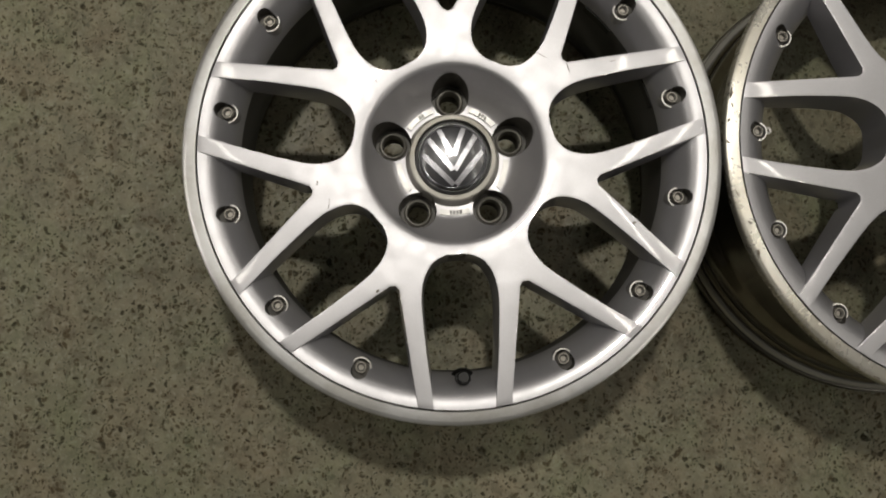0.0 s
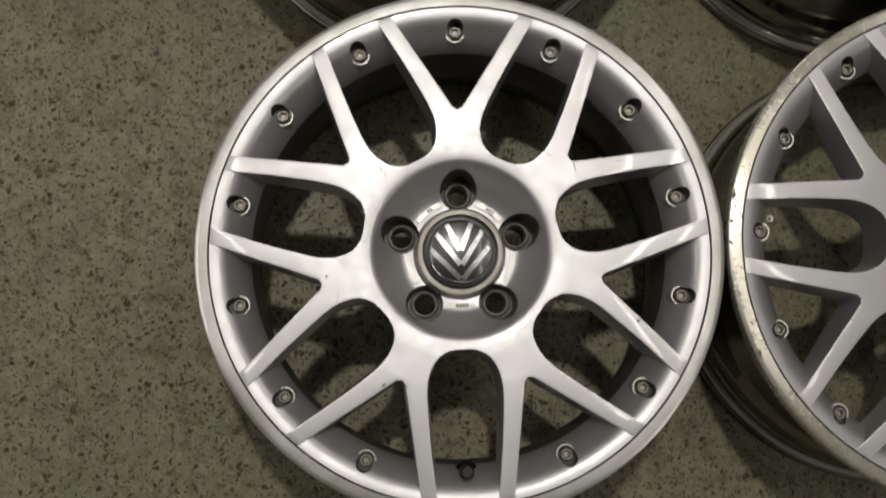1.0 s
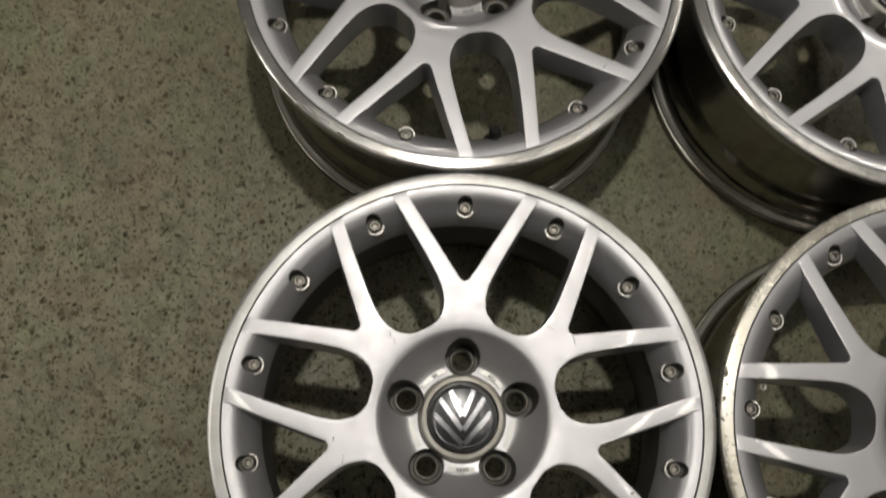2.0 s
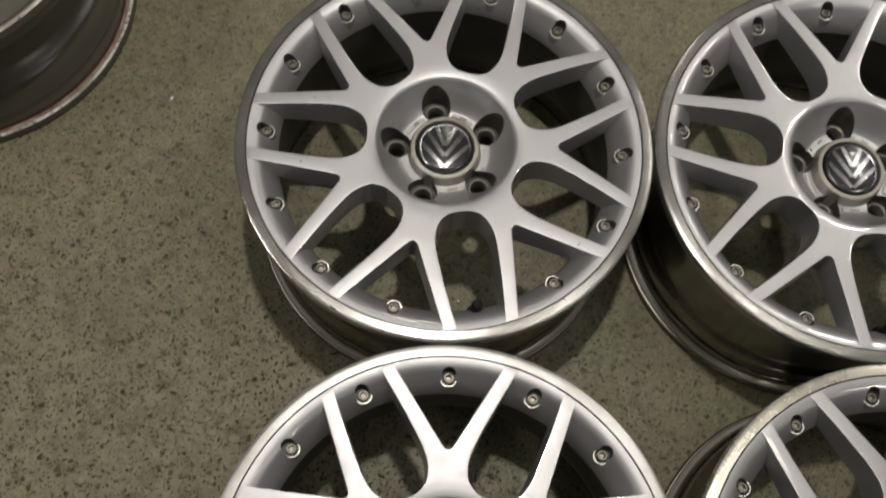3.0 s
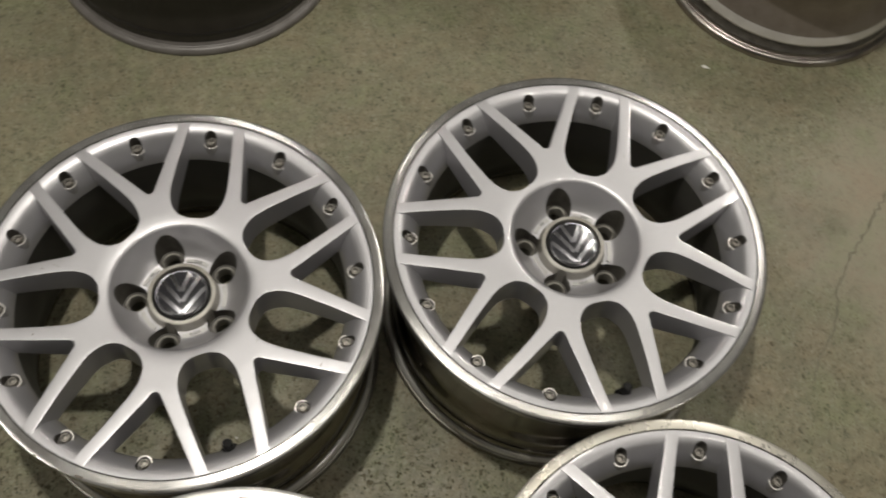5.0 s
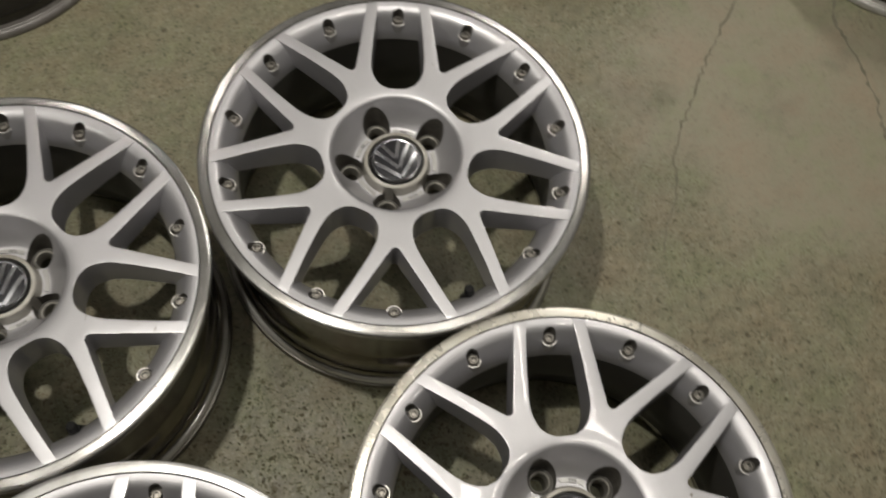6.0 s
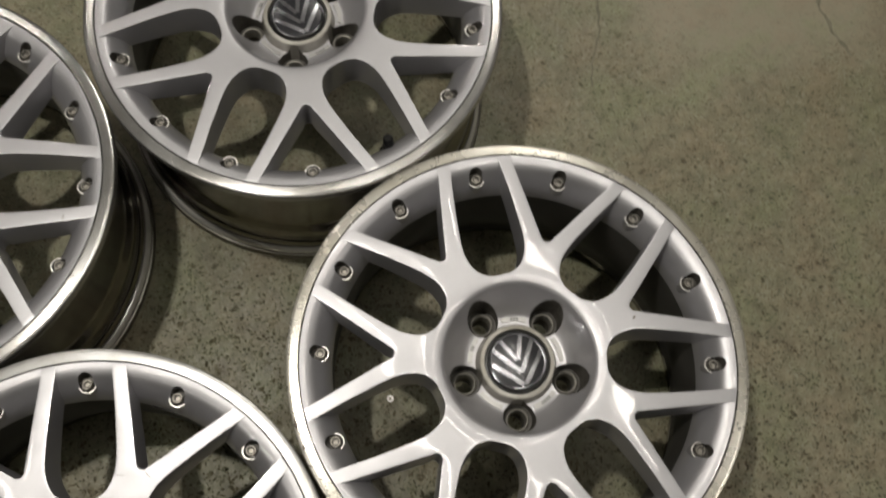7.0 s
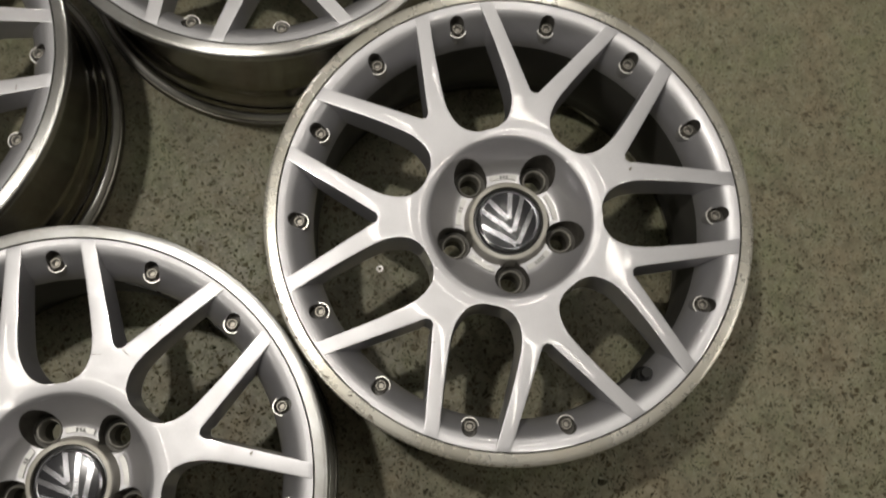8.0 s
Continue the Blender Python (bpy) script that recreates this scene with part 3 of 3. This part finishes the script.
for name, sx, sy, at in (("wall_north", 10.4, 0.2, (0.5, 5.6, CEILING_Z / 2)), ("wall_south", 10.4, 0.2, (0.5, -4.6, CEILING_Z / 2)), ("wall_east", 0.2, 10.0, (5.6, 0.5, CEILING_Z / 2)), ("wall_west", 0.2, 10.0, (-4.6, 0.5, CEILING_Z / 2))):
    slab(name, sx, sy, CEILING_Z, at, WALL, "plain painted workshop wall", "wall")
slab("ceiling", 10.4, 10.4, 0.2, (0.5, 0.5, CEILING_Z + 0.1), CEIL, "plain pale grey workshop ceiling", "ceiling")


# ---- the lamps overhead ----
TUBE_GLOW = glowing("tube_glow", (1.0, 0.95, 0.85), 3.0)
FIXTURE = plain_wall("white_enamel", (0.70, 0.70, 0.68), (0.76, 0.76, 0.74), 8.0, 0.4)
housing = mesh_of("housing", box(0.11, 1.26, 0.05, 0.006), FIXTURE)
tube = mesh_of("tube", turned([(0.0, -0.6), (0.013, -0.6), (0.013, 0.6), (0.0, 0.6)], 16, closed=False), TUBE_GLOW)
# a batten for every tube, the added fill ones too
for x, y, share in TUBES:
    lamp = thing("ceiling_light", "unseen white enamel batten light with one bare tube on the ceiling", "light", "ceiling lights")
    lamp.location = (x, y, CEILING_Z)
    part("housing", housing, lamp, pose(0, 0, -0.025))
    part("tube", tube, lamp, pose(0, 0, -0.068, 90, 0, 0))
downlight = thing("downlight", "round white ceiling downlight with a metal shade", "light")
downlight.location = LAMP_AT
part("shade", mesh_of("shade", turned([(0.066, -0.002), (0.064, 0.002), (0.058, 0.04), (0.0, 0.044), (0.0, 0.052), (0.062, 0.050), (0.068, 0.0)], 48, closed=False), FIXTURE), downlight)
part("mount", mesh_of("mount", turned([(0.0, 0.048), (0.040, 0.048), (0.044, CEILING_Z - LAMP_AT[2]), (0.0, CEILING_Z - LAMP_AT[2])], 32, closed=False), FIXTURE), downlight)


# ---- wear on the four wheels ----
def blob_mesh(length, width, seed, mat=SCUFF):
    """A small ragged mark, 0.4 mm thick, long along y."""
    rnd = random.Random(seed)
    bm = bmesh.new()
    low, high = [], []
    for i in range(11):
        a = 2 * math.pi * i / 11
        k = rnd.uniform(0.55, 1.0)
        x, y = 0.5 * width * k * math.cos(a), 0.5 * length * k * math.sin(a)
        low.append(bm.verts.new((x, y, -0.0004)))
        high.append(bm.verts.new((x * 0.9, y * 0.9, 0.0)))
    for i in range(11):
        j = (i + 1) % 11
        bm.faces.new((low[i], low[j], high[j], high[i]))
    bm.faces.new(high)
    return mesh_of("scuff", bm, mat)


def lip_z(r):
    return float(np.interp(r, (0.2334, 0.2339, 0.2416, 0.2429, 0.2452, 0.2460), (0.2283, 0.2291, 0.2289, 0.2287, 0.2278, 0.2264)))


def mark(wheel, r, degrees, length, width, lean=0.0, name="scuff", label=""):
    on_lip = r > 0.2332
    z = (lip_z(r) if on_lip else face_z(r)) + 0.0004
    tip = (-21.0 if r > 0.2421 else -2.0) if on_lip else 0.0
    a = radians(degrees)
    at = pose(r * math.cos(a), r * math.sin(a), z) @ pose(0, 0, 0, 0, 0, degrees) @ pose(0, 0, 0, 0, -tip, lean)
    part(name, blob_mesh(length, width, int(r * 1e5 + degrees * 10)), wheel, at, label)


for r, degrees, length, width, lean in (
    (0.2437, 275.6, 0.013, 0.0045, 0), (0.2417, 278.0, 0.006, 0.003, 30), (0.2432, 281.5, 0.009, 0.0035, -20), (0.2437, 286.3, 0.007, 0.003, 35), (0.2412, 290.0, 0.004, 0.0022, 60), (0.2412, 297.7, 0.008, 0.0025, 20),
    (0.2380, 304.5, 0.006, 0.0028, 30), (0.2422, 307.5, 0.005, 0.002, 10), (0.2417, 311.2, 0.009, 0.004, -15), (0.2448, 340.6, 0.007, 0.0022, 0), (0.2446, 343.7, 0.006, 0.002, 0), (0.2446, 348.3, 0.009, 0.0022, 0), (0.2437, 70.2, 0.009, 0.0022, 0),
    (0.1323, 97.9, 0.0034, 0.005, 40),
):
    mark(WHEELS["front_far"], r, degrees, length, width, lean, label="dark kerb scuff")
for r, degrees, length, width, lean in ((0.1758, 92.0, 0.0036, 0.0052, 30), (0.1265, 305.9, 0.003, 0.002, 0), (0.1275, 306.9, 0.002, 0.002, 0), (0.1436, 354.7, 0.003, 0.006, -30), (0.1317, 150.4, 0.0012, 0.014, 70)):
    mark(WHEELS["front"], r, degrees, length, width, lean, label="small stone chip")
for r, degrees, length, width, lean in ((0.1665, 272.0, 0.0045, 0.002, 0), (0.1503, 270.6, 0.0045, 0.002, 0), (0.1711, 297.0, 0.004, 0.002, 0), (0.1991, 65.2, 0.010, 0.0014, 0), (0.2432, 345.0, 0.012, 0.003, 0), (0.2440, 307.0, 0.016, 0.003, 0), (0.2360, 50.0, 0.0014, 0.006, 20)):
    mark(WHEELS["back"], r, degrees, length, width, lean, label="small nick")
TURNED = {key: math.degrees(w.matrix_basis.to_euler().z) for key, w in WHEELS.items()}
SCRATCHES = (("front", 0.1000, 133.0, 0.012, 62), ("front", 0.1075, 132.0, 0.010, 55), ("front", 0.1215, 46.0, 0.018, 12), ("front", 0.1230, 200.0, 0.014, -30), ("front", 0.1700, 27.2, 0.008, 70), ("back", 0.1480, 160.0, 0.012, 80), ("back", 0.1640, 162.0, 0.010, 60), ("back", 0.1200, 314.0, 0.010, 20), ("front_far", 0.1500, 205.0, 0.008, 40), ("back_far", 0.1400, 47.5, 0.009, -40))
for key, r, degrees, length, lean in SCRATCHES:
    mark(WHEELS[key], r, degrees - TURNED[key], length, 0.0007, lean, "scratch", "fine dark scratch")
for r, degrees, length, width, lean in ((0.2457, 249.0, 0.009, 0.0022, 0), (0.2448, 253.5, 0.006, 0.0026, 15), (0.2452, 258.0, 0.012, 0.0020, 0), (0.2449, 263.5, 0.007, 0.0024, -10), (0.2452, 268.0, 0.010, 0.0018, 0), (0.2450, 274.0, 0.013, 0.0022, 0), (0.2452, 281.0, 0.008, 0.0020, 0), (0.2446, 226.0, 0.010, 0.0030, 20), (0.2451, 233.0, 0.006, 0.0022, 0)):
    mark(WHEELS["back"], r, degrees - TURNED["back"], length, width, lean, label="ragged kerb nick on the lip's edge")
mark(WHEELS["back_far"], 0.2360, 323.3, 0.004, 0.0016, 0, label="small nick")


# ---- other wheels round about ----
def other_profile(R, H, deep, shoulder=False):
    """Barrel of another wheel: (radius, height) from inside the top flange, down, and up the outside."""
    inner = [(R - 0.004, H), (R - 0.010, H - 0.001), (R - 0.022, H - 0.010), (R - 0.026, H - 0.03), (R - 0.030, H - 0.06), (deep - 0.007, H - 0.10), (deep - 0.006, 0.09), (R - 0.031, 0.055), (R - 0.026, 0.012), (R - 0.016, 0.003), (R - 0.004, 0.0)]
    outer = [(R - 0.0005, 0.002), (R, 0.005), (R - 0.001, 0.009), (R - 0.003, 0.0118), (R - 0.0055, 0.0131), (R - 0.008, 0.0135), (R - 0.0105, 0.0125), (R - 0.0115, 0.0130), (R - 0.0125, 0.0165), (R - 0.0140, 0.0185), (R - 0.0165, 0.024), (R - 0.017, 0.036), (R - 0.0150, 0.041), (R - 0.0165, 0.046), (R - 0.021, 0.055), (deep + 0.006, 0.082), (deep, 0.105), (deep, H - 0.085), (deep + 0.004, H - 0.065), (R - 0.020, H - 0.045), (R - 0.017, H - 0.03), (R - 0.016, H - 0.02), (R - 0.008, H - 0.016), (R - 0.002, H - 0.013), (R, H - 0.008)]
    if shoulder:
        outer[13:19] = [(R - 0.0165, 0.048), (R - 0.018, 0.062), (R - 0.021, 0.073), (R - 0.0255, 0.0795), (R - 0.0315, 0.0840), (R - 0.0385, 0.0885), (R - 0.0440, 0.0950), (deep + 0.001, 0.110), (deep, 0.130), (deep + 0.001, H - 0.060)]
        outer[:10] = [(R - 0.0005, 0.002), (R, 0.005), (R - 0.0005, 0.0115), (R - 0.0018, 0.0150), (R - 0.0040, 0.0162), (R - 0.0062, 0.0160), (R - 0.0085, 0.0148), (R - 0.0120, 0.0145), (R - 0.0132, 0.0160), (R - 0.0142, 0.0195)]
        inner[:3] = [(R - 0.003, H), (R - 0.0065, H), (R - 0.0085, H - 0.001), (R - 0.0125, H - 0.0035), (R - 0.0150, H - 0.008), (R - 0.0230, H - 0.012)]
    return inner + outer


def other_wheel(label, x, y, R, H, deep, barrel_mat, flange_mat, face_mat, turn):
    w = thing("loose_wheel", label, "wheel", "other wheels on the floor")
    w.matrix_basis = pose(x, y, 0, 0, 0, turn)
    me = mesh_of("barrel", turned(other_profile(R, H, deep, face_mat == DARKBARREL), 144), barrel_mat, 30.0)
    me.materials.append(flange_mat)
    for p in me.polygons:
        if math.hypot(p.center.x, p.center.y) > R - 0.0155 and (p.center.z < 0.02 or p.center.z > H - 0.02):
            p.material_index = 1
    if face_mat == DARKBARREL:
        for mat in (CHIPPED, BLUSH, SATIN):
            me.materials.append(mat)
        for p in me.polygons:
            inset = R - math.hypot(p.center.x, p.center.y)
            if p.material_index == 1 and p.center.z < 0.02:
                p.material_index = 0 if inset < 0.0018 else 2 if inset < 0.0060 else 3 if inset < 0.0121 else 1
            elif p.material_index == 1:
                p.material_index = 0 if inset < 0.003 else 2 if inset < 0.0078 else 4
        part("face_disc", mesh_of("face_disc", turned([(0.0, H - 0.085), (0.06, H - 0.083), (0.15, H - 0.062), (R - 0.026, H - 0.045), (R - 0.026, H - 0.06), (0.15, H - 0.075), (0.0, H - 0.095)], 96, closed=False), DULLFACE), w)
    part("barrel", me, w)
    part("hub", mesh_of("hub", turned([(0.030, 0.085), (0.030, 0.125), (0.055, 0.128), (0.075, 0.120), (0.080, 0.085)], 48), face_mat), w)
    bm = bmesh.new()
    sections = []
    for r, half, z0, z1 in ((0.074, 0.026, 0.088, 0.120), (0.11, 0.020, 0.100, 0.128), (0.16, 0.017, 0.108, 0.134), (deep - 0.005, 0.022, 0.100, 0.138)):
        sections.append([bm.verts.new((r, sy * half * k, z)) for sy, k, z in ((-1, 1, z0), (1, 1, z0), (1, 1, z1 - 0.005), (1, 0.75, z1), (-1, 0.75, z1), (-1, 1, z1 - 0.005))])
    for a, b in zip(sections, sections[1:]):
        for i in range(6):
            bm.faces.new((a[i], a[(i + 1) % 6], b[(i + 1) % 6], b[i]))
    for c in (sections[0], sections[-1]):
        bm.faces.new(c)
    bmesh.ops.recalc_face_normals(bm, faces=bm.faces)
    spoke = mesh_of("spoke", bm, face_mat, 30.0)
    for k in range(5):
        part("spoke", spoke, w, pose(0, 0, 0, 0, 0, 72 * k))
    return w


DARKBARREL = plain_wall("brown_grey_barrel", (0.075, 0.070, 0.055), (0.095, 0.089, 0.072), 9.0, 0.27)
BLACKPAINT = plain_wall("satin_black_paint", (0.018, 0.016, 0.014), (0.028, 0.025, 0.022), 12.0, 0.22)
GREYPAINT = plain_wall("satin_grey_paint", (0.125, 0.115, 0.108), (0.175, 0.164, 0.155), 30.0, 0.34)
RUSTY = plain_wall("rusty_flange", (0.040, 0.014, 0.011), (0.085, 0.040, 0.030), 48.0, 0.5)
BLUSH = plain_wall("stripped_flange_primer", (0.17, 0.115, 0.095), (0.40, 0.34, 0.30), 55.0, 0.4)
DULLFACE = plain_wall("dull_grey_face", (0.115, 0.108, 0.092), (0.17, 0.16, 0.138), 7.0, 0.25)
CHIPPED = material("chipped_bare_edge", (0.6, 0.57, 0.52), 0.42)
chip = Nodes(CHIPPED)
flakes = chip.ramp(chip.noise(150.0, 6.0, 0.7), (0.40, 0.0), (0.47, 1.0))
chip.link(chip.mix(flakes, (0.10, 0.065, 0.05), chip.mix(chip.ramp(chip.noise(30.0, 4.0), (0.35, 0.0), (0.65, 1.0)), (0.34, 0.30, 0.26), (0.78, 0.75, 0.70))), chip.b.inputs["Base Color"])
chip.bump(flakes, 0.5, 0.0008)
BRIGHT = machined("bright_flange", (0.42, 0.40, 0.37), (0.56, 0.55, 0.53), 0.22, 0.34)
SATIN = machined("satin_silver_barrel", (0.42, 0.41, 0.385), (0.54, 0.53, 0.505), 0.26, 0.38)
SATIN.node_tree.nodes["Principled BSDF"].inputs["Metallic"].default_value = 0.5
FLANGEBROWN = machined("brownish_flange", (0.34, 0.305, 0.285), (0.48, 0.45, 0.42), 0.28, 0.38)
DULLBROWN = machined("dull_brown_barrel", (0.24, 0.205, 0.175), (0.31, 0.27, 0.235), 0.30, 0.42)
DULLBROWN.node_tree.nodes["Principled BSDF"].inputs["Metallic"].default_value = 0.5
ORANGE = material("orange_sticker", (0.85, 0.33, 0.02), 0.5)
other_wheel("dark brown-grey wheel with chipped rusty flange, lying on the floor", -0.693, 0.814, 0.245, 0.218, 0.198, DARKBARREL, RUSTY, DARKBARREL, 10)
other_wheel("black-barrelled wheel with grey flange, lying on the floor", 0.0666, 1.2505, 0.245, 0.215, 0.214, BLACKPAINT, GREYPAINT, GREYPAINT, 30)
stickered = other_wheel("bare metal wheel with a painted highlight band and an orange sticker", 1.0964, 1.058, 0.232, 0.215, 0.192, DULLBROWN, FLANGEBROWN, BRIGHT, 0)
other_wheel("bare metal wheel lying on the floor", 0.627, 1.301, 0.245, 0.215, 0.206, BARREL, BRIGHT, BRIGHT, 50)
other_wheel("bright metal wheel with polished flange on the floor", -0.528, 1.325, 0.245, 0.215, 0.206, BARREL, BRIGHT, BRIGHT, 20)
other_wheel("metal wheel with a satin silver flange beside a floor crack", 1.596, 0.706, 0.245, 0.215, 0.206, BARREL, SATIN, GREYPAINT, 70)
# its bead seat is coloured bright as a highlight, the groove beside it dark as shade
for o in stickered.children:
    if o.name.startswith("barrel"):
        o.data.materials.append(SEAT)
        o.data.materials.append(RECESS_SHADE)
        for p in o.data.polygons:
            if p.normal.x * p.center.x + p.normal.y * p.center.y > -0.01 and 0.0185 < p.center.z < 0.060:
                p.material_index = 3 if p.center.z < 0.031 else 2
bm = bmesh.new()
cols = []
for i in range(9):
    a = radians(209 + 10 * (i / 8 - 0.5))
    cols.append([bm.verts.new(((0.1925 + 0.0004 * k) * math.cos(a), (0.1925 + 0.0004 * k) * math.sin(a), z)) for k, z in ((0, 0.108), (1, 0.108), (1, 0.132), (0, 0.132))])
for a, b in zip(cols, cols[1:]):
    for i in range(4):
        bm.faces.new((a[i], b[i], b[(i + 1) % 4], a[(i + 1) % 4]))
for c in (cols[0], cols[-1]):
    bm.faces.new(c)
bmesh.ops.recalc_face_normals(bm, faces=bm.faces)
part("sticker", mesh_of("sticker", bm, ORANGE), stickered, label="plain orange paper sticker")


# ---- cracks and litter on the floor ----
CRACK = plain_wall("crack_shadow_dirt", (0.135, 0.127, 0.091), (0.215, 0.20, 0.148), 60.0, 0.9)


def crack(points, width, seed):
    rnd = random.Random(seed)
    line = smooth_line(points, 70)
    bm = bmesh.new()
    rows = []
    for i, p in enumerate(line):
        d = line[min(i + 1, 70)] - line[max(i - 1, 0)]
        d = d / np.linalg.norm(d)
        n = np.array((-d[1], d[0]))
        p = p + n * rnd.gauss(0, 0.0016)
        w = width * rnd.uniform(0.25, 1.0) * (0.3 if i in (0, 70) else 1.0)
        rows.append([bm.verts.new((p[0] + n[0] * k * w / 2, p[1] + n[1] * k * w / 2, z)) for k, z in ((-1, 0.0002), (0, 0.0006), (1, 0.0002))])
    for a, b in zip(rows, rows[1:]):
        for k in range(2):
            bm.faces.new((a[k], b[k], b[k + 1], a[k + 1]))
    bmesh.ops.recalc_face_normals(bm, faces=bm.faces)
    part("crack", mesh_of("crack", bm, CRACK), floor, label="hairline crack in the concrete")


crack([(1.24, 0.70), (1.202, 0.655), (1.145, 0.612), (1.086, 0.563), (1.036, 0.517), (0.985, 0.470), (0.948, 0.428), (0.935, 0.398), (0.910, 0.359), (0.873, 0.317), (0.85, 0.29)], 0.0054, 3)
crack([(1.40, 0.65), (1.36, 0.589), (1.336, 0.547), (1.329, 0.46), (1.307, 0.378), (1.274, 0.302), (1.23, 0.225), (1.221, 0.142)], 0.0075, 5)
FLECK = material("white_paint_fleck", (0.75, 0.74, 0.70), 0.6)
for x, y, length, width, turn, seed in ((-0.383, 0.660, 0.010, 0.005, -20, 1), (0.878, 0.859, 0.020, 0.006, 55, 2), (-0.36, 0.90, 0.004, 0.003, 0, 3), (0.028, 0.364, 0.004, 0.003, 30, 4)):
    f = tagged(new("paint_fleck", blob_mesh(length, width, seed, FLECK)), "small white paint fleck on the concrete floor", "debris")
    f.matrix_basis = pose(x, y, 0.0006, 0, 0, turn)
washer = tagged(new("washer", mesh_of("washer", turned([(0.0018, 0.0), (0.0018, 0.0014), (0.0024, 0.0018), (0.0038, 0.0018), (0.0043, 0.0012), (0.0043, 0.0)], 24), SEAT)), "small bright steel washer on the concrete floor", "washer")
washer.location = (0.377, 0.050, 0.0)
